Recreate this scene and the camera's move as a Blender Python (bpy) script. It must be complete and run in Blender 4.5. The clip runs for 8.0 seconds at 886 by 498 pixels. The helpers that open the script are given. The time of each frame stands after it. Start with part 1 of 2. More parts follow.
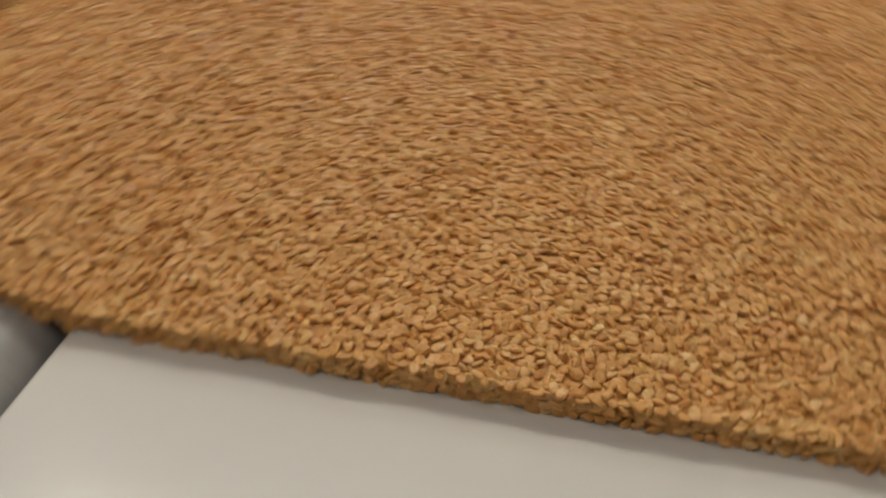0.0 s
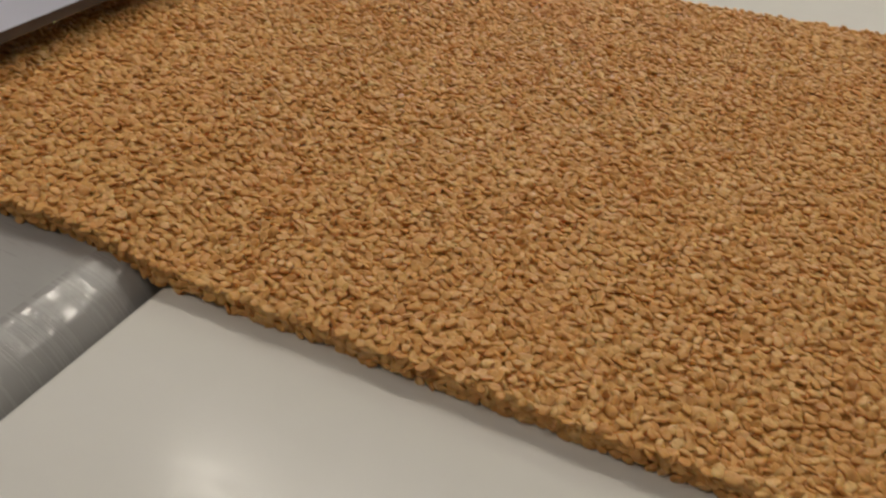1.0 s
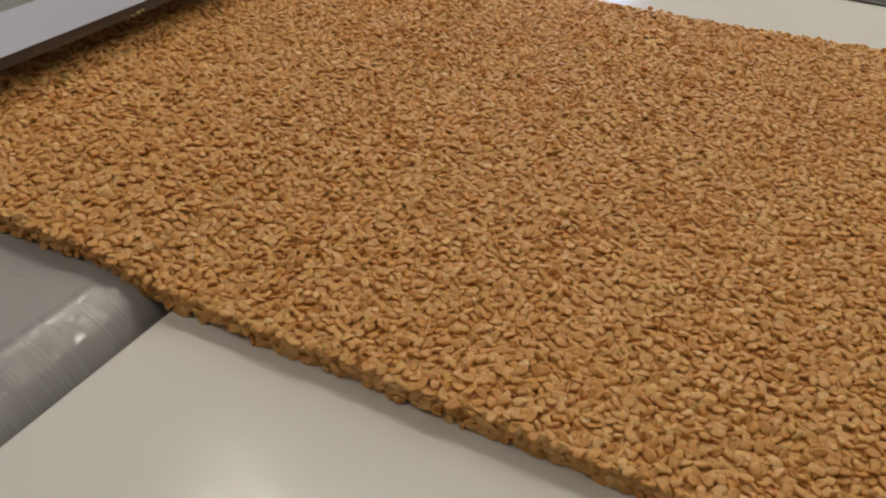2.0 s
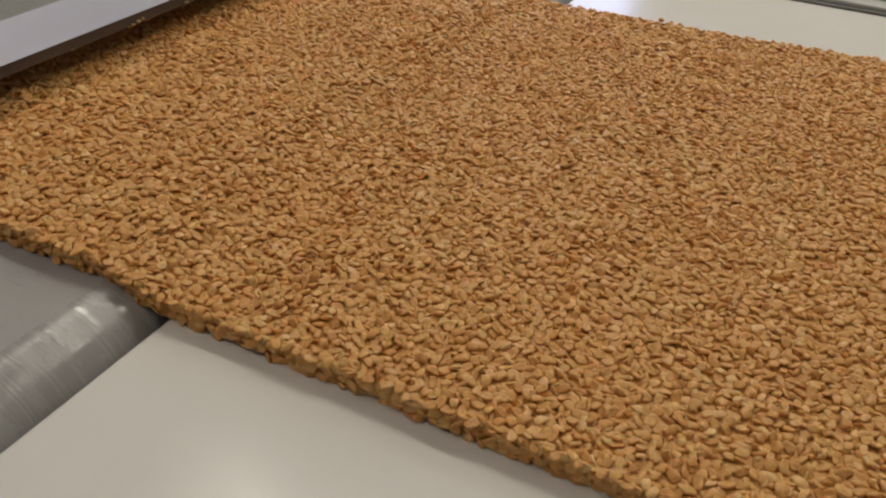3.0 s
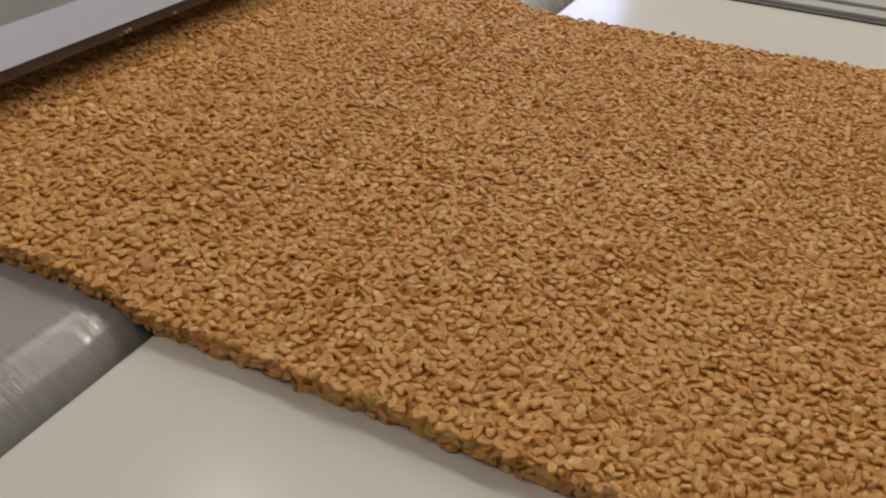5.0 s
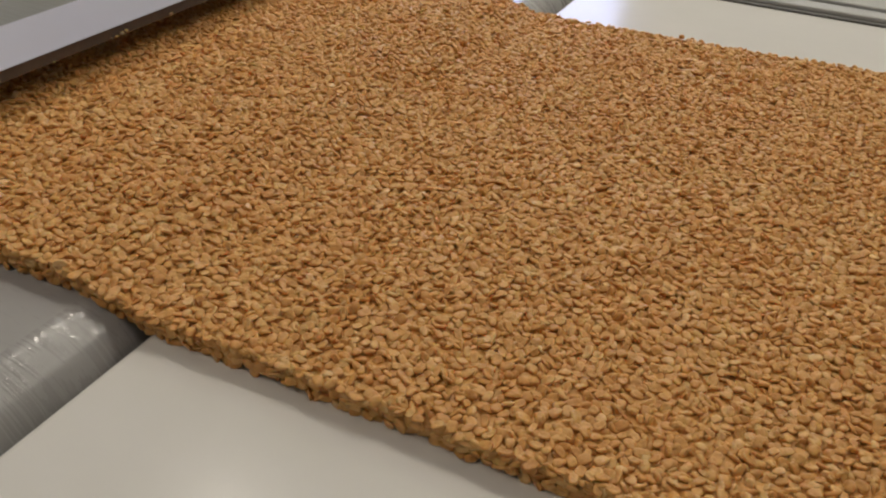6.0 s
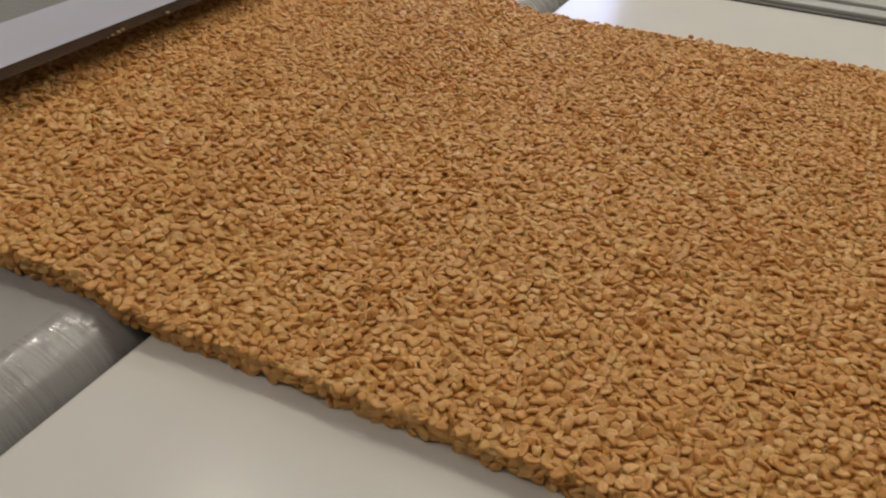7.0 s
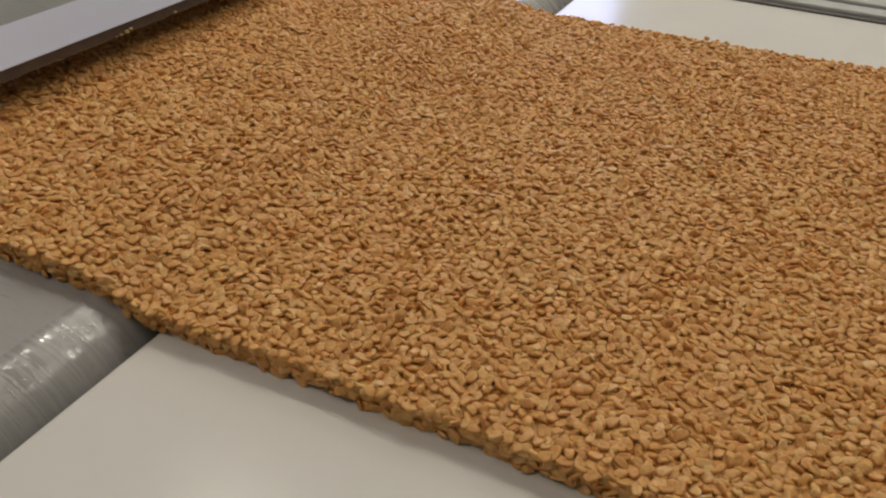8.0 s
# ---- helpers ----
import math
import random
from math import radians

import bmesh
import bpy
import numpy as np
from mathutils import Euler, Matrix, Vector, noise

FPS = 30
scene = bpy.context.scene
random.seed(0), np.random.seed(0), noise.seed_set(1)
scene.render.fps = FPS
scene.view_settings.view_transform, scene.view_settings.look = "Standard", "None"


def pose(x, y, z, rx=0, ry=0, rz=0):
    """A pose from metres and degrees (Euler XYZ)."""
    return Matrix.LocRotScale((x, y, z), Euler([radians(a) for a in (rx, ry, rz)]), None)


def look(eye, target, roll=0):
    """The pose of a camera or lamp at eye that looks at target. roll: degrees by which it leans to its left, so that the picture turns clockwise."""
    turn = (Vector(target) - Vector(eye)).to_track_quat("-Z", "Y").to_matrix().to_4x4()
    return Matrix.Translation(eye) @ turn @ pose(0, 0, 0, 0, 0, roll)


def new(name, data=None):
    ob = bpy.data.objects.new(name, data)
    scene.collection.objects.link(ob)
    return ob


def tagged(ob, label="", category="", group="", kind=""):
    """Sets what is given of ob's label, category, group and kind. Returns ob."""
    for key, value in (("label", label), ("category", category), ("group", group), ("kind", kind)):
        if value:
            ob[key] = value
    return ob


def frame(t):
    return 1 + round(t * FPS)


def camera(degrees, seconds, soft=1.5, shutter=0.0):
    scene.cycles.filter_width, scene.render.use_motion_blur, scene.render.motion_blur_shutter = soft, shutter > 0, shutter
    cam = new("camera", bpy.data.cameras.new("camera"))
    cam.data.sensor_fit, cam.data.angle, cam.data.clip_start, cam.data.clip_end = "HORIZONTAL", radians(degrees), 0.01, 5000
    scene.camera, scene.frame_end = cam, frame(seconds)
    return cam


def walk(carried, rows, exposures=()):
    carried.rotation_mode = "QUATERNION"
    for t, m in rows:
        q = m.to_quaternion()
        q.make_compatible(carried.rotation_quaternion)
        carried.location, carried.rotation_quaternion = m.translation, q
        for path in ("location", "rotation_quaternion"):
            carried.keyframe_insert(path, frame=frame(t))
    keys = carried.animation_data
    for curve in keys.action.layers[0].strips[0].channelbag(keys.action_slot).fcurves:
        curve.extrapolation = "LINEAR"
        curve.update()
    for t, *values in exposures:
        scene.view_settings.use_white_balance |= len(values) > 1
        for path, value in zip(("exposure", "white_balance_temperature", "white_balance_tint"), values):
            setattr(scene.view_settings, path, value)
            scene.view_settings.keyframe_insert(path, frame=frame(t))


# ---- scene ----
FOV = 53.63
SPEED = 0.00843          # metres a second, along +x
LENGTH = 8.0

cam = camera(FOV, LENGTH, soft=2.2, shutter=1.0)
walk(cam, [
    (0.0, pose(0.1670, -0.2126, 0.2086, 54.130, -3.633, 10.718)),
    (0.0333, pose(0.1707, -0.2138, 0.2104, 53.974, -3.911, 11.929)),
    (0.1, pose(0.1781, -0.2162, 0.2140, 53.662, -4.468, 14.350)),
    (0.3, pose(0.1999, -0.2229, 0.2197, 53.284, -4.878, 19.733)),
    (0.5, pose(0.2109, -0.2259, 0.2255, 53.544, -3.928, 22.855)),
    (0.7, pose(0.2127, -0.2207, 0.2257, 53.635, -4.251, 23.820)),
    (1.0, pose(0.2163, -0.2182, 0.2258, 54.208, -4.085, 24.941)),
    (1.5, pose(0.2174, -0.2103, 0.2252, 54.769, -3.618, 26.302)),
    (3.0, pose(0.2176, -0.2068, 0.2244, 55.668, -3.601, 26.650)),
    (3.5, pose(0.2184, -0.2066, 0.2241, 55.879, -3.548, 26.545)),
    (4.0, pose(0.2179, -0.2064, 0.2234, 56.143, -3.491, 26.344)),
    (4.5, pose(0.2162, -0.2045, 0.2219, 56.345, -3.518, 26.121)),
    (6.0, pose(0.2161, -0.2026, 0.2206, 56.561, -3.602, 25.821)),
    (6.5, pose(0.2153, -0.2031, 0.2195, 56.632, -3.603, 25.650)),
    (7.0, pose(0.2135, -0.2020, 0.2179, 56.649, -3.564, 25.443)),
    (7.5, pose(0.2134, -0.2067, 0.2169, 56.784, -3.628, 25.534)),
    (8.0, pose(0.2124, -0.2061, 0.2175, 56.732, -3.473, 25.533)),
], exposures=[(0.0, 0.16), (0.5, 0.06), (1.5, 0.0), (8.0, 0.0)])

# ---- light: strip fittings of a production hall, two added fills and a cool daylit window ----
world = bpy.data.worlds.new("world")
scene.world = world
world.use_nodes = True
world.node_tree.nodes["Background"].inputs[0].default_value = (0.75, 0.85, 1.0, 1)
world.node_tree.nodes["Background"].inputs[1].default_value = 0.3


def area_lamp(name, at, target, sx, sy, watts, colour):
    d = bpy.data.lights.new(name, "AREA")
    d.shape, d.size, d.size_y, d.energy, d.color = "RECTANGLE", sx, sy, watts, colour
    ob = new(name, d)
    ob.matrix_world = look(at, target)
    return ob


# place, size, strength and colour of the strip fittings on the hall ceiling; the last two are unseen fills, added to
# brighten the slab's near side and under the bar
WARM, COOL = (1.0, 0.92, 0.80), (0.93, 0.97, 0.76)
STRIPS_AND_FILLS = [(-0.97, 1.12, 0.30, 0.14, 4.2, WARM), (0.22, 1.15, 1.95, 0.09, 12.8, WARM), (-0.3, 2.4, 1.9, 0.09, 14.0, COOL), (1.25, -0.35, 0.6, 0.12, 3.0, WARM), (-0.9, -1.0, 0.12, 0.6, 8.6, WARM)]
for fx, fy, lx, ly, watts, tint in STRIPS_AND_FILLS:
    area_lamp("strip_and_fill_lamp", (fx, fy, 1.88), (fx, fy + 1e-4, 0), lx, ly, watts, tint)
area_lamp("window_light", (-0.75, 2.94, 1.0), (-0.75, 0, 0.6), 0.42, 1.0, 2.0, (0.45, 0.58, 1.0))


# ---- materials ----
def material(name):
    m = bpy.data.materials.new(name)
    m.use_nodes = True
    t = m.node_tree
    return m, t, t.nodes["Principled BSDF"]


def node(t, kind, **inputs):
    n = t.nodes.new(kind)
    for k, v in inputs.items():
        n.inputs[k.replace("_", " ")].default_value = v
    return n


def ramp(t, source, stops):
    r = t.nodes.new("ShaderNodeValToRGB")
    t.links.new(source, r.inputs[0])
    e = r.color_ramp.elements
    while len(e) < len(stops):
        e.new(0.5)
    for el, (p, c) in zip(e, stops):
        el.position, el.color = p, (*c, 1)
    return r.outputs[0]


def mapped(t, scale):
    co = t.nodes.new("ShaderNodeTexCoord")
    mp = t.nodes.new("ShaderNodeMapping")
    mp.inputs["Scale"].default_value = scale
    t.links.new(co.outputs["Object"], mp.inputs[0])
    return mp.outputs[0]


def add_bump(t, b, source, strength, distance):
    n = node(t, "ShaderNodeBump", Strength=strength, Distance=distance)
    t.links.new(source, n.inputs["Height"])
    t.links.new(n.outputs[0], b.inputs["Normal"])


def surface(name, c1, c2, rough, scale=(8, 8, 8), metal=0.0, grain=(300, 300, 300), bump=0.1, spread=0.12, depth=0.0004, spec=0.5):
    """Paint, steel or belt: large soft stains, fine grain, uneven gloss."""
    m, t, b = material(name)
    big = node(t, "ShaderNodeTexNoise", Scale=1.0, Detail=5.0, Roughness=0.6)
    t.links.new(mapped(t, scale), big.inputs["Vector"])
    fine = node(t, "ShaderNodeTexNoise", Scale=1.0, Detail=3.0)
    t.links.new(mapped(t, grain), fine.inputs["Vector"])
    t.links.new(ramp(t, big.outputs[0], [(0.3, c1), (0.7, c2)]), b.inputs["Base Color"])
    t.links.new(ramp(t, fine.outputs[0], [(0.3, (rough - spread,) * 3), (0.75, (rough + spread,) * 3)]), b.inputs["Roughness"])
    b.inputs["Metallic"].default_value = metal
    b.inputs["Specular IOR Level"].default_value = spec
    add_bump(t, b, fine.outputs[0], bump, depth)
    return m


def cereal_material(name, stops, rough):
    m, t, b = material(name)
    geo = t.nodes.new("ShaderNodeNewGeometry")
    info = t.nodes.new("ShaderNodeObjectInfo")
    mix = t.nodes.new("ShaderNodeMath")
    mix.operation = "ADD"
    t.links.new(geo.outputs["Random Per Island"], mix.inputs[0])
    t.links.new(info.outputs["Random"], mix.inputs[1])
    fr = t.nodes.new("ShaderNodeMath")
    fr.operation = "FRACT"
    t.links.new(mix.outputs[0], fr.inputs[0])
    base = ramp(t, fr.outputs[0], stops)
    n = node(t, "ShaderNodeTexNoise", Scale=420.0, Detail=4.0, Roughness=0.65)
    t.links.new(mapped(t, (1, 1, 1)), n.inputs["Vector"])
    toast = ramp(t, n.outputs[0], [(0.30, (0.78, 0.68, 0.56)), (0.52, (1, 1, 1)), (0.8, (1.08, 1.06, 1.0))])
    mul = t.nodes.new("ShaderNodeMix")
    mul.data_type, mul.blend_type = "RGBA", "MULTIPLY"
    mul.inputs[0].default_value = 1.0
    t.links.new(base, mul.inputs[6])
    t.links.new(toast, mul.inputs[7])
    # broad drifts of darker and paler syrup
    drift = node(t, "ShaderNodeTexNoise", Scale=26.0, Detail=3.0)
    t.links.new(mapped(t, (1, 1, 1)), drift.inputs["Vector"])
    dr = ramp(t, drift.outputs[0], [(0.3, (0.97, 0.92, 0.84)), (0.5, (1.0, 1.0, 1.0)), (0.7, (1.0, 1.03, 1.04))])
    mul2 = t.nodes.new("ShaderNodeMix")
    mul2.data_type, mul2.blend_type = "RGBA", "MULTIPLY"
    mul2.inputs[0].default_value = 1.0
    t.links.new(mul.outputs[2], mul2.inputs[6])
    t.links.new(dr, mul2.inputs[7])
    t.links.new(mul2.outputs[2], b.inputs["Base Color"])
    b.inputs["Roughness"].default_value = rough
    b.inputs["Specular IOR Level"].default_value = 0.4
    b.inputs["Subsurface Weight"].default_value = 0.35
    b.inputs["Subsurface Radius"].default_value = (1.0, 0.55, 0.2)
    b.inputs["Subsurface Scale"].default_value = 0.0016
    f = node(t, "ShaderNodeTexNoise", Scale=620.0, Detail=5.0, Roughness=0.6)
    t.links.new(mapped(t, (1, 1, 1)), f.inputs["Vector"])
    add_bump(t, b, f.outputs[0], 0.65, 0.0008)
    return m


GRAIN = cereal_material("toasted_puffed_grain", [(0.0, (0.590, 0.292, 0.086)), (0.25, (0.640, 0.328, 0.101)), (0.6, (0.675, 0.359, 0.117)), (0.9, (0.720, 0.406, 0.146)), (1.0, (0.775, 0.480, 0.206))], 0.42)
PALE_GRAIN = cereal_material("pale_puffed_grain", [(0.0, (0.80, 0.62, 0.36)), (1.0, (0.86, 0.74, 0.52))], 0.5)
SYRUP = surface("caramel_binder", (0.56, 0.275, 0.064), (0.66, 0.35, 0.10), 0.55, (60, 60, 60), 0, (500, 500, 500), 0.5)
WHITE_BELT = surface("white_conveyor_belt", (0.618, 0.592, 0.552), (0.666, 0.640, 0.600), 0.18, (5, 7, 5), 0, (60, 160, 60), 0.03, 0.05, 0.0003, 0.13)
GREY_BELT = surface("grey_conveyor_belt", (0.303, 0.290, 0.280), (0.354, 0.339, 0.329), 0.36, (6, 14, 6), 0, (60, 1400, 60), 0.05, 0.10)
WHITE_PAINT = surface("white_enamel", (0.475, 0.485, 0.61), (0.555, 0.565, 0.69), 0.35, (4, 4, 4), 0, (150, 150, 150), 0.03, 0.06)
DARK_RUBBER = surface("dark_rubber", (0.085, 0.075, 0.080), (0.135, 0.112, 0.105), 0.6, (30, 30, 30))
STEEL = surface("brushed_steel", (0.34, 0.335, 0.315), (0.40, 0.395, 0.375), 0.42, (6, 6, 6), 0.7, (40, 900, 900), 0.04)
GREY_METAL = surface("grey_aluminium", (0.40, 0.39, 0.375), (0.47, 0.46, 0.445), 0.5, (9, 9, 9), 0.2, (700, 60, 700), 0.04)
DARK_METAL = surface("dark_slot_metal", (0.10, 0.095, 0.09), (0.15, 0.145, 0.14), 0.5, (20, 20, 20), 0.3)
WALL = surface("pale_wall_panel", (0.62, 0.61, 0.58), (0.70, 0.69, 0.66), 0.6, (1, 1, 1))
FLOOR = surface("hall_floor", (0.30, 0.29, 0.28), (0.38, 0.37, 0.35), 0.45, (2, 2, 2))
CEILING = surface("white_ceiling", (0.74, 0.74, 0.72), (0.80, 0.80, 0.78), 0.7, (1, 1, 1))


def glow(name, colour, strength):
    m, t, b = material(name)
    b.inputs["Emission Color"].default_value = (*colour, 1)
    b.inputs["Emission Strength"].default_value = strength
    return m


PANE = glow("daylit_pane", (0.52, 0.58, 1.0), 4.8)
TUBE = glow("lit_diffuser", (1.0, 0.93, 0.80), 6.0)


# ---- building helpers ----
def part(name, bm, mat, parent, label=""):
    me = bpy.data.meshes.new(name)
    bm.to_mesh(me)
    bm.free()
    me.materials.append(mat)
    ob = new(name, me)
    ob.parent = parent
    return tagged(ob, label)


def box(x0, x1, y0, y1, z0, z1, bevel=0.0, segments=2):
    bm = bmesh.new()
    bmesh.ops.create_cube(bm, size=1)
    bmesh.ops.scale(bm, vec=(x1 - x0, y1 - y0, z1 - z0), verts=bm.verts)
    bmesh.ops.translate(bm, vec=((x0 + x1) / 2, (y0 + y1) / 2, (z0 + z1) / 2), verts=bm.verts)
    if bevel:
        bmesh.ops.bevel(bm, geom=bm.edges[:], offset=bevel, segments=segments, affect="EDGES", profile=0.5)
    return bm


def extrude_y(profile, y0, y1, smooth=False):
    """A closed profile of (x, z) drawn out from y0 to y1."""
    bm = bmesh.new()
    a = [bm.verts.new((x, y0, z)) for x, z in profile]
    b = [bm.verts.new((x, y1, z)) for x, z in profile]
    n = len(profile)
    for i in range(n):
        f = bm.faces.new((a[i], a[(i + 1) % n], b[(i + 1) % n], b[i]))
        f.smooth = smooth
    bm.faces.new(a[::-1])
    bm.faces.new(b)
    bmesh.ops.recalc_face_normals(bm, faces=bm.faces)
    return bm


def structure(name, bm, mat, label):
    return tagged(part(name, bm, mat, None), label, name.split("_")[0], kind="structure")


# ---- the hall, plain and closed ----
structure("floor", box(-3, 3, -3, 3, -1.0, -0.9), FLOOR, "plain grey sealed floor of the production hall")
structure("ceiling", box(-3, 3, -3, 3.1, 2.0, 2.1), CEILING, "plain white hall ceiling with light fittings")
structure("wall_west", box(-3.1, -3, -3, 3.1, -1.0, 2.0), WALL, "plain pale panelled hall wall")
structure("wall_east", box(3, 3.1, -3, 3.1, -1.0, 2.0), WALL, "plain pale panelled hall wall")
structure("wall_south", box(-3, 3, -3.1, -3, -1.0, 2.0), WALL, "plain pale panelled hall wall")
WX0, WX1, WZ0, WZ1 = -0.99, -0.51, 0.45, 1.55
for n, b in enumerate(((-3, WX0, -1.0, 2.0), (WX1, 3, -1.0, 2.0), (WX0, WX1, -1.0, WZ0), (WX0, WX1, WZ1, 2.0))):
    structure("wall_north_%d" % (n + 1), box(b[0], b[1], 3.0, 3.1, b[2], b[3]), WALL, "plain pale hall wall round a window")
win = tagged(new("window_1"), "tall daylit window in the hall wall", "window", kind="structure")
part("pane", box(WX0 + 0.03, WX1 - 0.03, 3.05, 3.056, WZ0 + 0.03, WZ1 - 0.03), PANE, win, "bright daylit pane")
for b in ((WX0, WX0 + 0.03, WZ0, WZ1), (WX1 - 0.03, WX1, WZ0, WZ1), (WX0 + 0.03, WX1 - 0.03, WZ0, WZ0 + 0.03), (WX0 + 0.03, WX1 - 0.03, WZ1 - 0.03, WZ1)):
    part("window_frame", box(b[0], b[1], 3.02, 3.08, b[2], b[3]), WHITE_PAINT, win)
for fx, fy, lx, ly, watts, tint in STRIPS_AND_FILLS:
    # the two added fills get the same housing and diffuser as the strips
    lamp = tagged(new("strip_and_fill_light"), "slim white ceiling strip light with a lit diffuser, two of them added as fill", "ceiling light", "hall lights")
    lamp.location = (fx, fy, 2.0)
    hx, hy = lx / 2, ly / 2
    part("housing", box(-hx - 0.02, hx + 0.02, -hy - 0.02, hy + 0.02, -0.05, 0.0, 0.008), WHITE_PAINT, lamp)
    part("diffuser", box(-hx, hx, -hy, hy, -0.062, -0.05, 0.004), TUBE, lamp, "lit opal diffuser")

# ---- the two conveyors ----
TABLE_Z = -0.012
NOSE_R = 0.028
NOSE_X = -0.0305
BELT_TOP = -0.0028


def legs(parent, xs, ys, top):
    for x in xs:
        for y in ys:
            part("leg", box(x - 0.02, x + 0.02, y - 0.02, y + 0.02, -0.9, top, 0.003), STEEL, parent)


def white_conveyor():
    c = tagged(new("belt_conveyor"), "white smooth belt conveyor that carries the cereal slab away", "conveyor")
    r = 0.003
    prof = [(1.3, TABLE_Z), (1.3, TABLE_Z - 0.006)]
    prof += [(0.0, TABLE_Z - 0.006)]
    prof += [(r * (1 - math.cos(a)), TABLE_Z - r * (1 - math.sin(a))) for a in (0, 0.4, 0.8, 1.2, math.pi / 2)]
    bm = extrude_y(prof, -0.16, 0.62)
    for v in bm.verts:
        if v.co.y > 0.5:
            v.co.y = 0.619 + 0.0787 * (v.co.x - 0.114)
    part("belt", bm, WHITE_BELT, c, "smooth glossy white belt")
    part("bed", box(0.012, 1.28, -0.155, 0.615, -0.08, TABLE_Z - 0.006), GREY_METAL, c)
    legs(c, (0.1, 1.2), (-0.1, 0.55), -0.08)


def grey_conveyor():
    c = tagged(new("belt_conveyor"), "grey worn belt conveyor with a rounded nose roller", "conveyor")
    part("belt", box(-1.1, NOSE_X, -0.34, 0.60, BELT_TOP - 0.004, BELT_TOP), GREY_BELT, c, "flat grey belt, lightly scuffed")
    part("bed", box(-1.1, NOSE_X - 0.035, -0.33, 0.59, -0.07, BELT_TOP - 0.004), GREY_METAL, c)
    legs(c, (-1.0, -0.15), (-0.25, 0.5), -0.07)
    bm = bmesh.new()
    seg = 128
    ys = [-0.34, -0.338] + [-0.338 + 0.936 * i / 12 for i in range(1, 12)] + [0.598, 0.60]
    rs = [NOSE_R - 0.002] + [NOSE_R] * (len(ys) - 2) + [NOSE_R - 0.002]
    rings = [[bm.verts.new((rr * math.cos(2 * math.pi * i / seg), y, rr * math.sin(2 * math.pi * i / seg))) for i in range(seg)] for y, rr in zip(ys, rs)]
    for p, q in zip(rings, rings[1:]):
        for i in range(seg):
            bm.faces.new((p[i], p[(i + 1) % seg], q[(i + 1) % seg], q[i])).smooth = True
    bm.faces.new(rings[0])
    bm.faces.new(rings[-1])
    bmesh.ops.recalc_face_normals(bm, faces=bm.faces)
    nose = part("nose_roller", bm, NOSE, c, "grey turning belt nose with bright scuffs")
    nose.location = (NOSE_X, 0, BELT_TOP - NOSE_R)
    return nose


def scuffed():
    """Grey belt cover with glossy rubbed streaks that run round the nose."""
    m, t, b = material("scuffed_grey_belt")
    big = node(t, "ShaderNodeTexNoise", Scale=1.0, Detail=4.0)
    t.links.new(mapped(t, (10, 22, 10)), big.inputs["Vector"])
    t.links.new(ramp(t, big.outputs[0], [(0.3, (0.293, 0.280, 0.270)), (0.7, (0.354, 0.339, 0.329))]), b.inputs["Base Color"])
    st = node(t, "ShaderNodeTexNoise", Scale=1.0, Detail=3.0, Roughness=0.6)
    t.links.new(mapped(t, (14, 620, 14)), st.inputs["Vector"])
    mottle = node(t, "ShaderNodeTexNoise", Scale=1.0, Detail=6.0, Roughness=0.65)
    t.links.new(mapped(t, (35, 75, 35)), mottle.inputs["Vector"])
    lines = ramp(t, st.outputs[0], [(0.45, (0, 0, 0)), (0.53, (1, 1, 1))])
    patches = ramp(t, mottle.outputs[0], [(0.42, (0, 0, 0)), (0.54, (1, 1, 1))])
    both = t.nodes.new("ShaderNodeMath")
    both.operation = "MULTIPLY_ADD"
    both.inputs[2].default_value = 0.1
    t.links.new(lines, both.inputs[0])
    t.links.new(patches, both.inputs[1])
    t.links.new(ramp(t, both.outputs[0], [(0.1, (0.31,) * 3), (0.9, (0.11,) * 3)]), b.inputs["Roughness"])
    b.inputs["Specular IOR Level"].default_value = 0.45
    add_bump(t, b, both.outputs[0], 0.3, 0.00018)
    return m


NOSE = scuffed()
white_conveyor()
nose_roller = grey_conveyor()

# ---- side rail of the white conveyor ----
rail = tagged(new("side_rail"), "grey aluminium side rail with a dark slot beside the white belt", "rail")
rail.matrix_world = pose(0.114, 0.616, 0, 0, 0, 4.5)
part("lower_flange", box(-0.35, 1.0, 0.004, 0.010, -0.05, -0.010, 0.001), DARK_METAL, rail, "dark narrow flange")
part("upper_flange", box(-0.35, 1.0, 0.010, 0.030, -0.05, -0.006, 0.002), GREY_METAL, rail)
part("slot", box(-0.35, 1.0, 0.030, 0.035, -0.05, -0.014), DARK_METAL, rail, "dark slot")
part("outer_flange", box(-0.35, 1.0, 0.035, 0.11, -0.05, -0.004, 0.002), GREY_METAL, rail)
legs(rail, (-0.3, 0.9), (0.06,), -0.05)

# ---- cross bar over the slab ----
bar = tagged(new("scraper_bar"), "white enamelled scraper bar with a dark rubber lip across the belt", "scraper bar")
part("face_plate", extrude_y([(-0.1697, 0.0320), (-0.1840, 0.0479), (-0.1870, 0.0470), (-0.1737, 0.0316)], -0.33, 0.62), WHITE_PAINT, bar, "sloping bluish-white face plate")
part("rubber_lip", box(-0.1775, -0.1720, -0.33, 0.62, 0.0240, 0.0345, 0.001), DARK_RUBBER, bar, "dark rubber lip dusted with crumbs")
part("top_cover", box(-0.262, -0.1875, -0.33, 0.62, 0.0405, 0.0463, 0.001), STEEL, bar, "dull grey steel cover")
for y in (-0.325, 0.605):
    part("end_bracket", box(-0.255, -0.190, y, y + 0.012, BELT_TOP, 0.0405), STEEL, bar)


# ---- the cereal slab ----
THICK = 0.0125
S_MIN, S_MAX = -0.40, 0.60


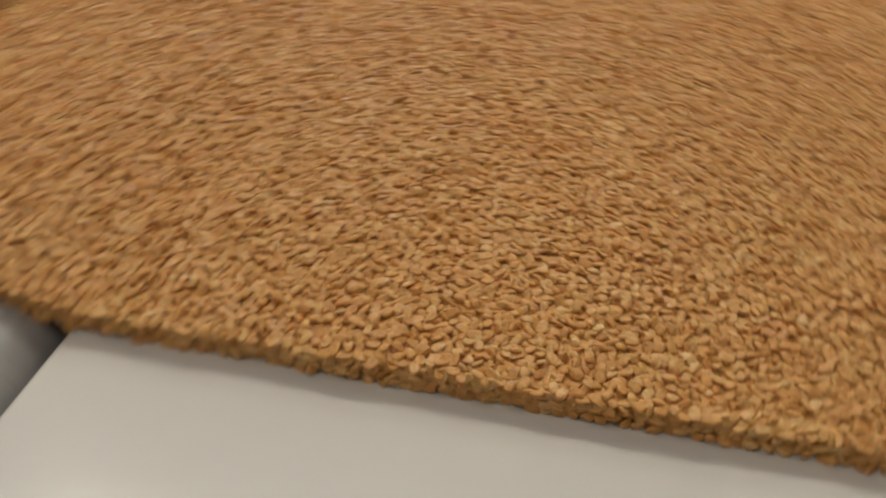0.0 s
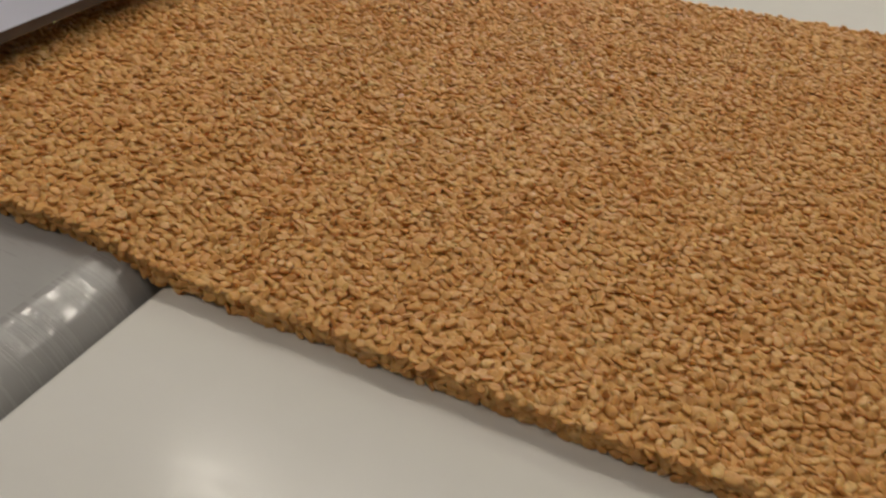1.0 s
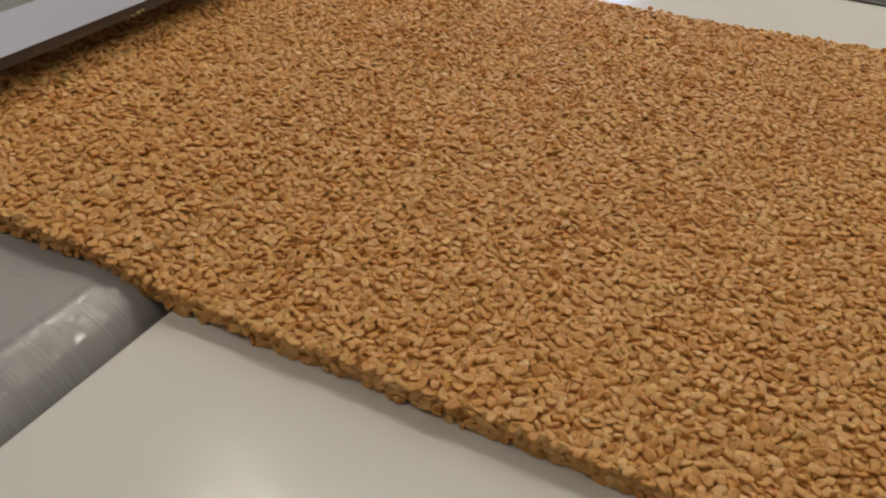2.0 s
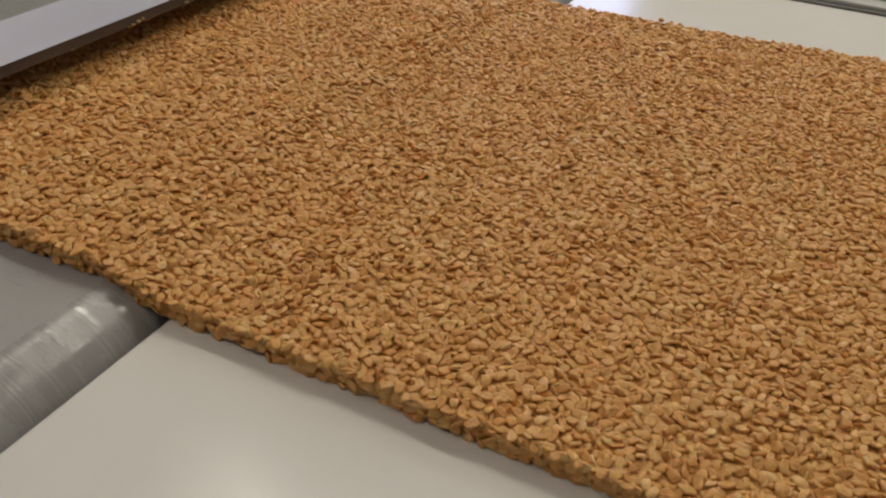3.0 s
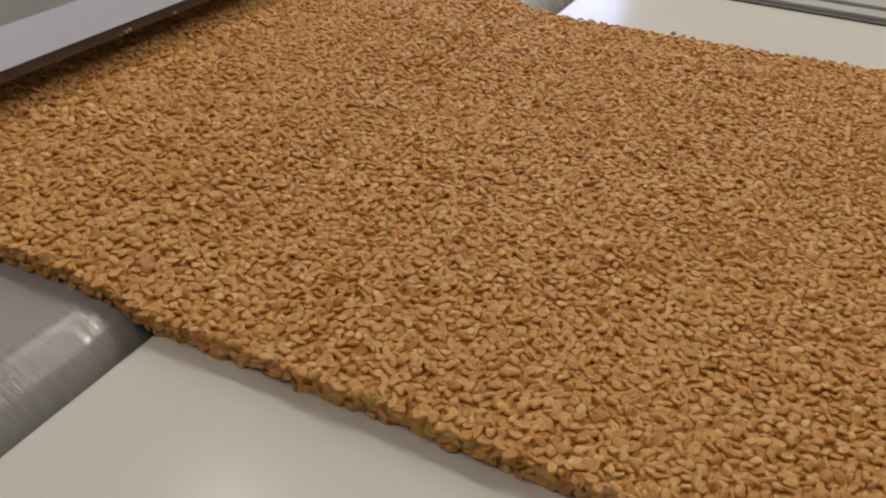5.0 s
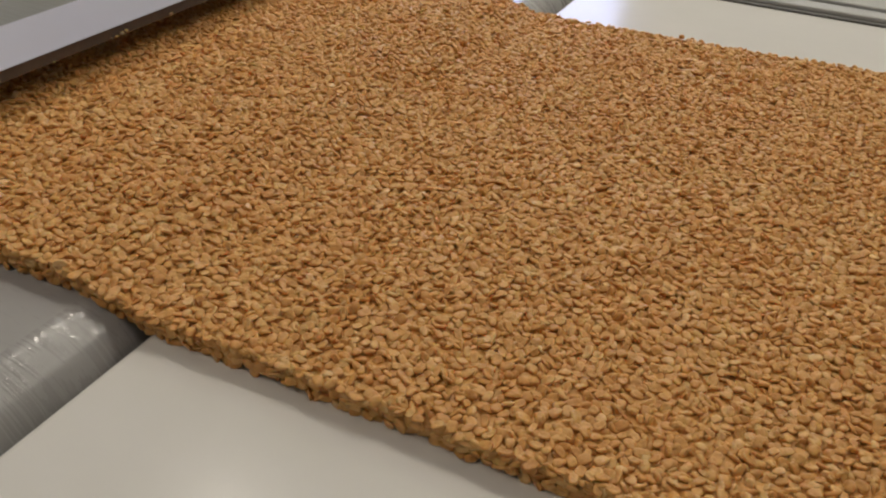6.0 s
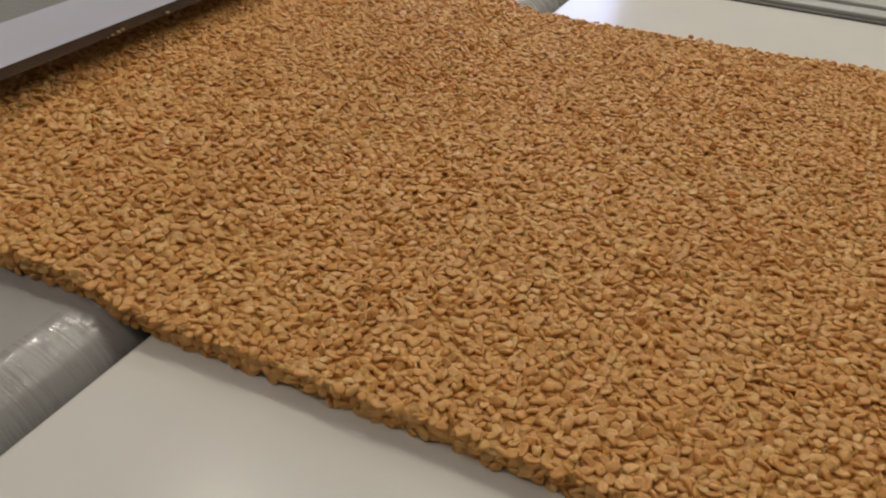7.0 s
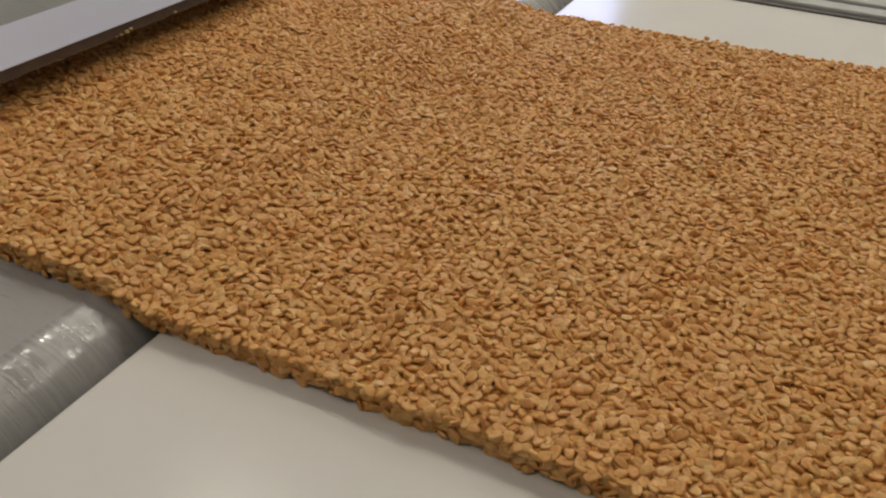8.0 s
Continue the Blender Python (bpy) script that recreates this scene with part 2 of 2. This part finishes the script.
def near_edge(s):
    return 0.0011 + 0.038 * max(min(s, 0.0), -0.12) + 0.006 * max(s, 0.0) + 0.0010 * noise.noise((s * 60, 3.1, 0)) + 0.0006 * noise.noise((s * 190, 1.7, 5))


def far_edge(s):
    q = min(s, 0.3)
    return 0.4555 + 0.085 * q + 0.18 * q * q + 0.0015 * noise.noise((s * 50, 9.1, 0)) + 0.0009 * noise.noise((s * 170, 2.2, 5))


def drop(x):
    """Height of the slab's underside over the place x: belt level, the slope off the nose, table level."""
    u = min(max((x + 0.046) / 0.051, 0.0), 1.0) ** 1.12
    return BELT_TOP + 0.0003 + (TABLE_Z - BELT_TOP) * u * u * (3 - 2 * u)


STEP = 0.0005
xs_path = np.arange(-0.5, 0.6, STEP)
zs_path = np.array([drop(x) for x in xs_path])
arc = np.concatenate([[0], np.cumsum(np.hypot(np.diff(xs_path), np.diff(zs_path)))])
arc += 0.3 - np.interp(0.3, xs_path, arc)


def slab_pose(s):
    x = float(np.interp(s, arc, xs_path))
    z = drop(x)
    slope = (drop(x + 0.002) - drop(x - 0.002)) / 0.004
    return pose(x, 0, z, 0, math.degrees(math.atan(-slope)), 0)


def grain_shape(seed, rings, segs):
    """One puffed grain about 6 mm long: a pressed oval pillow, some hollow on top, some with a narrow crease."""
    rg = random.Random(seed)
    a = rg.uniform(2.6, 3.4)
    b, c = a * rg.uniform(0.54, 0.78), rg.uniform(0.88, 1.2)
    bend, taper = rg.uniform(-0.04, 0.08), rg.uniform(-0.22, 0.22)
    kind = rg.random()
    hollow = rg.uniform(0.3, 0.75) if kind < 0.62 else 0.0
    crease = rg.uniform(0.25, 0.7) if kind > 0.75 else 0.0
    lump = [(rg.uniform(0, 6.28), rg.uniform(0, 6.28), rg.uniform(0.02, 0.06)) for _ in range(3)]
    pts = []
    for i in range(rings + 1):
        th = math.pi * i / rings
        x = -a * math.cos(th)
        w = max(math.sin(th), 0.0) ** 0.62
        for k in range(segs if 0 < i < rings else 1):
            ph = 2 * math.pi * k / segs
            r = 1 + sum(g * math.sin((n + 2) * ph + p) * math.sin((n + 1) * th + q) for n, (p, q, g) in enumerate(lump))
            cy, cz = math.cos(ph), math.sin(ph)
            y = b * w * r * math.copysign(abs(cy) ** 0.85, cy) * (1 + taper * x / a)
            z = c * w * r * math.copysign(abs(cz) ** 0.72, cz)
            if cz > 0:
                rho = min(1.0, (x / a) ** 2 + (y / b) ** 2)
                z -= c * (hollow * (1 - rho) ** 1.1 + crease * w * math.exp(-(cy / 0.30) ** 2))
            pts.append((x, y, z - bend * (x * x - 4)))
    last = len(pts) - 1
    tris = []
    for k in range(segs):
        n = (k + 1) % segs
        tris.append((0, 1 + n, 1 + k))
        base = 1 + (rings - 2) * segs
        tris.append((last, base + k, base + n))
        for i in range(rings - 2):
            p, q = 1 + i * segs, 1 + (i + 1) * segs
            tris += [(p + k, p + n, q + n), (p + k, q + n, q + k)]
    v, f = np.array(pts) * 0.001, np.array(tris)
    if np.einsum("ij,ij->", v[f[:, 0]], np.cross(v[f[:, 1]], v[f[:, 2]])) < 0:
        f = f[:, ::-1].copy()
    return v, f


NEAR = [grain_shape(i, 8, 12) for i in range(24)]
FINE = [grain_shape(i, 7, 10) for i in range(24)]
FAR = [grain_shape(i, 6, 7) for i in range(24)]
PLAIN = [grain_shape(50 + i, 5, 6) for i in range(10)]
SUNK = [grain_shape(80 + i, 4, 6) for i in range(10)]


def turn(rg, tilt):
    return np.array(Euler((rg.gauss(0, tilt), rg.gauss(0, tilt * 0.8), rg.uniform(0, 6.283)), "XYZ").to_matrix())


def grain_rows():
    """Every grain as (s, y, n, turn, size, layer): a close top layer, a sunk layer and the two cut sides."""
    rg = random.Random(7)
    rows = []
    d = 0.0046
    s, row = S_MIN, 0
    while s < S_MAX:
        y = near_edge(s) + 0.001 + (row % 2) * d / 2
        end = far_edge(s) - 0.001
        while y < end:
            ps, py = s + rg.gauss(0, 0.0007), max(y + rg.gauss(0, 0.0007), near_edge(s) + 0.0012)
            swell = 0.0007 * noise.noise((ps * 22, py * 22, 4)) + 0.0006 * noise.noise((ps * 70, py * 70, 8))
            tilt = 0.37 if rg.random() > 0.10 else 0.9
            if py < near_edge(s) + 0.005:
                tilt = 0.25
            rows.append((ps, py, THICK - 0.0016 + swell + rg.gauss(0, 0.0005), turn(rg, tilt), rg.uniform(0.76, 1.0), 0))
            y += d
        s += d * 0.9
        row += 1
    d = 0.0050
    s, row = -0.26, 0
    while s < 0.42:
        y = near_edge(s) + 0.003 + (row % 2) * d / 2
        while y < far_edge(s) - 0.003:
            rows.append((s + rg.gauss(0, 0.001), y + rg.gauss(0, 0.001), THICK - 0.0025 + rg.gauss(0, 0.0004), turn(rg, 0.6), rg.uniform(0.9, 1.1), 1))
            y += d
        s += d * 0.87
        row += 1
    for edge, sign in ((near_edge, 1), (far_edge, -1)):
        for level in (0.0016, 0.0046, 0.0070, 0.0093):
            s = S_MIN
            while s < S_MAX:
                inset = 0.0017 + 0.10 * max(0.0, 0.008 - level) + abs(rg.gauss(0, 0.0009))
                flat = np.array(Euler((1.571 + rg.gauss(0, 0.35), rg.gauss(0, 0.3), rg.gauss(0, 0.3)), "XYZ").to_matrix())
                rows.append((s, edge(s) + sign * inset, level + rg.gauss(0, 0.0004), flat, rg.uniform(0.82, 1.05), 0))
                s += rg.uniform(0.0036, 0.0056)
    return rows


def joined(name, rows, origin, parent, label):
    """One rigid piece of the slab: its grains in one mesh, placed about the origin s."""
    rg = random.Random(int(1e5 * (origin + 1)))
    vs, fs, base = [], [], 0
    for s, y, n, rot, size, layer in rows:
        v, f = rg.choice(SUNK if layer else PLAIN if s > 0.42 or s < -0.26 else FAR if y > 0.22 else FINE if y > 0.09 or s < -0.1 else NEAR)
        vs.append(v @ rot.T * size + (s - origin, y, n))
        fs.append(f + base)
        base += len(v)
    me = bpy.data.meshes.new(name)
    v, f = np.concatenate(vs), np.concatenate(fs)
    me.vertices.add(len(v))
    me.vertices.foreach_set("co", v.ravel())
    me.loops.add(f.size)
    me.loops.foreach_set("vertex_index", f.ravel().astype(np.int32))
    me.polygons.add(len(f))
    me.polygons.foreach_set("loop_start", np.arange(0, f.size, 3, dtype=np.int32))
    me.update(calc_edges=True)
    me.polygons.foreach_set("use_smooth", np.ones(len(f), dtype=bool))
    me.materials.append(GRAIN)
    ob = new(name, me)
    ob.parent = parent
    return tagged(ob, label, kind="stuff")


def binder(s0, s1, origin, parent):
    """The caramel between the grains, inside the slab."""
    bm = bmesh.new()
    n = max(2, int((s1 - s0) / 0.004))
    cols = []
    for i in range(n + 1):
        s = s0 + (s1 - s0) * i / n
        a, b = near_edge(s) + 0.0026, far_edge(s) - 0.0026
        cols.append([bm.verts.new((s - origin, y, z)) for y, z in ((a + 0.0016, 0.0006), (a, 0.0065), (a + 0.001, THICK - 0.0027), (b - 0.001, THICK - 0.0027), (b, 0.0065), (b - 0.0016, 0.0006))])
    for p, q in zip(cols, cols[1:]):
        for k in range(6):
            bm.faces.new((p[k], p[(k + 1) % 6], q[(k + 1) % 6], q[k]))
    bm.faces.new(cols[0])
    bm.faces.new(cols[-1][::-1])
    bmesh.ops.recalc_face_normals(bm, faces=bm.faces)
    return part("caramel_binder", bm, SYRUP, parent, "dark brown caramel binder")


slab = tagged(new("cereal_slab"), "continuous golden-brown slab of toasted puffed cereal grains", "cereal slab")
BEND_0, BEND_1, BAND = -0.118, 0.012, 0.005
all_rows = grain_rows()
STAND = np.array(Euler((1.3, 0.3, 0.5), "XYZ").to_matrix())
all_rows += [(0.0617, far_edge(0.0617) - 0.002, THICK + 0.0006, STAND, 0.7, 0), (-0.0925, near_edge(-0.0925) + 0.002, THICK - 0.0004, STAND, 1.25, 0),
             (-0.0885, near_edge(-0.0885) + 0.0015, THICK - 0.003, STAND, 1.1, 0)]
pieces = []
PICK = [r for r in all_rows if r[5] == 0 and 0.098 < r[0] < 0.152 and r[1] < 0.13 and r[2] > 0.0092]
picked = {id(r) for r in PICK[:300]}


def piece(s0, s1, origin):
    mine = [r for r in all_rows if s0 <= r[0] < s1 and id(r) not in picked]
    ob = joined("grain_mat", mine, origin, slab, "")
    binder(s0, s1, origin, ob)
    pieces.append((ob, origin))
    return ob


first = piece(S_MIN - 0.01, BEND_0, -0.25)
bands = int(round((BEND_1 - BEND_0) / BAND))
for i in range(bands):
    s0 = BEND_0 + i * BAND
    piece(s0, s0 + BAND, s0 + BAND / 2)
tail = piece(BEND_1, S_MAX + 0.01, 0.2)


def grain_meshes():
    out = []
    for v, f in NEAR:
        me = bpy.data.meshes.new("grain")
        me.from_pydata(v.tolist(), [], f.tolist())
        me.polygons.foreach_set("use_smooth", np.ones(len(f), dtype=bool))
        me.materials.append(GRAIN)
        out.append(me)
    return out


GRAIN_MESHES = grain_meshes()


def put_grain(s, y, n, rot, size, parent, pick):
    ob = new("grain", GRAIN_MESHES[pick % len(GRAIN_MESHES)])
    ob.parent = parent
    m = Matrix(rot.tolist()).to_4x4()
    m.translation = (s, y, n)
    ob.matrix_basis = m @ Matrix.Diagonal((size, size, size, 1))
    return ob


for i, r in enumerate(PICK[:300]):
    put_grain(r[0] - 0.2, r[1], r[2], r[3], r[4], tail, i * 5 + i // 7)

# ---- crumbs caught on the rubber lip ----
rg_crumb = random.Random(3)
for y, h, size in ((0.1838, 0.0268, 0.62), (0.1800, 0.0262, 0.5), (0.1752, 0.0256, 0.4), (0.1712, 0.0252, 0.34), (0.224, 0.0262, 0.5), (0.1269, 0.0252, 0.26)):
    c = put_grain(-0.1708, y, h, turn(rg_crumb, 0.7), size, None, rg_crumb.randrange(14))
    c.name = "crumb"
    c.data = c.data.copy()
    c.data.materials[0] = PALE_GRAIN
    tagged(c, "pale puffed grain crumb stuck to the rubber lip", "crumb", "crumbs on the bar")


# ---- what moves: the slab over the nose, and the nose ----
def motions():
    times = [0.0, 0.05] + [0.25 * i for i in range(1, 32)] + [7.95, 8.0]
    for ob, origin in pieces:
        walk(ob, [(t, slab_pose(origin + SPEED * t)) for t in times])
    spin = math.degrees(SPEED / NOSE_R)
    walk(nose_roller, [(t, pose(NOSE_X, 0, BELT_TOP - NOSE_R, 0, spin * t, 0)) for t in times])


motions()
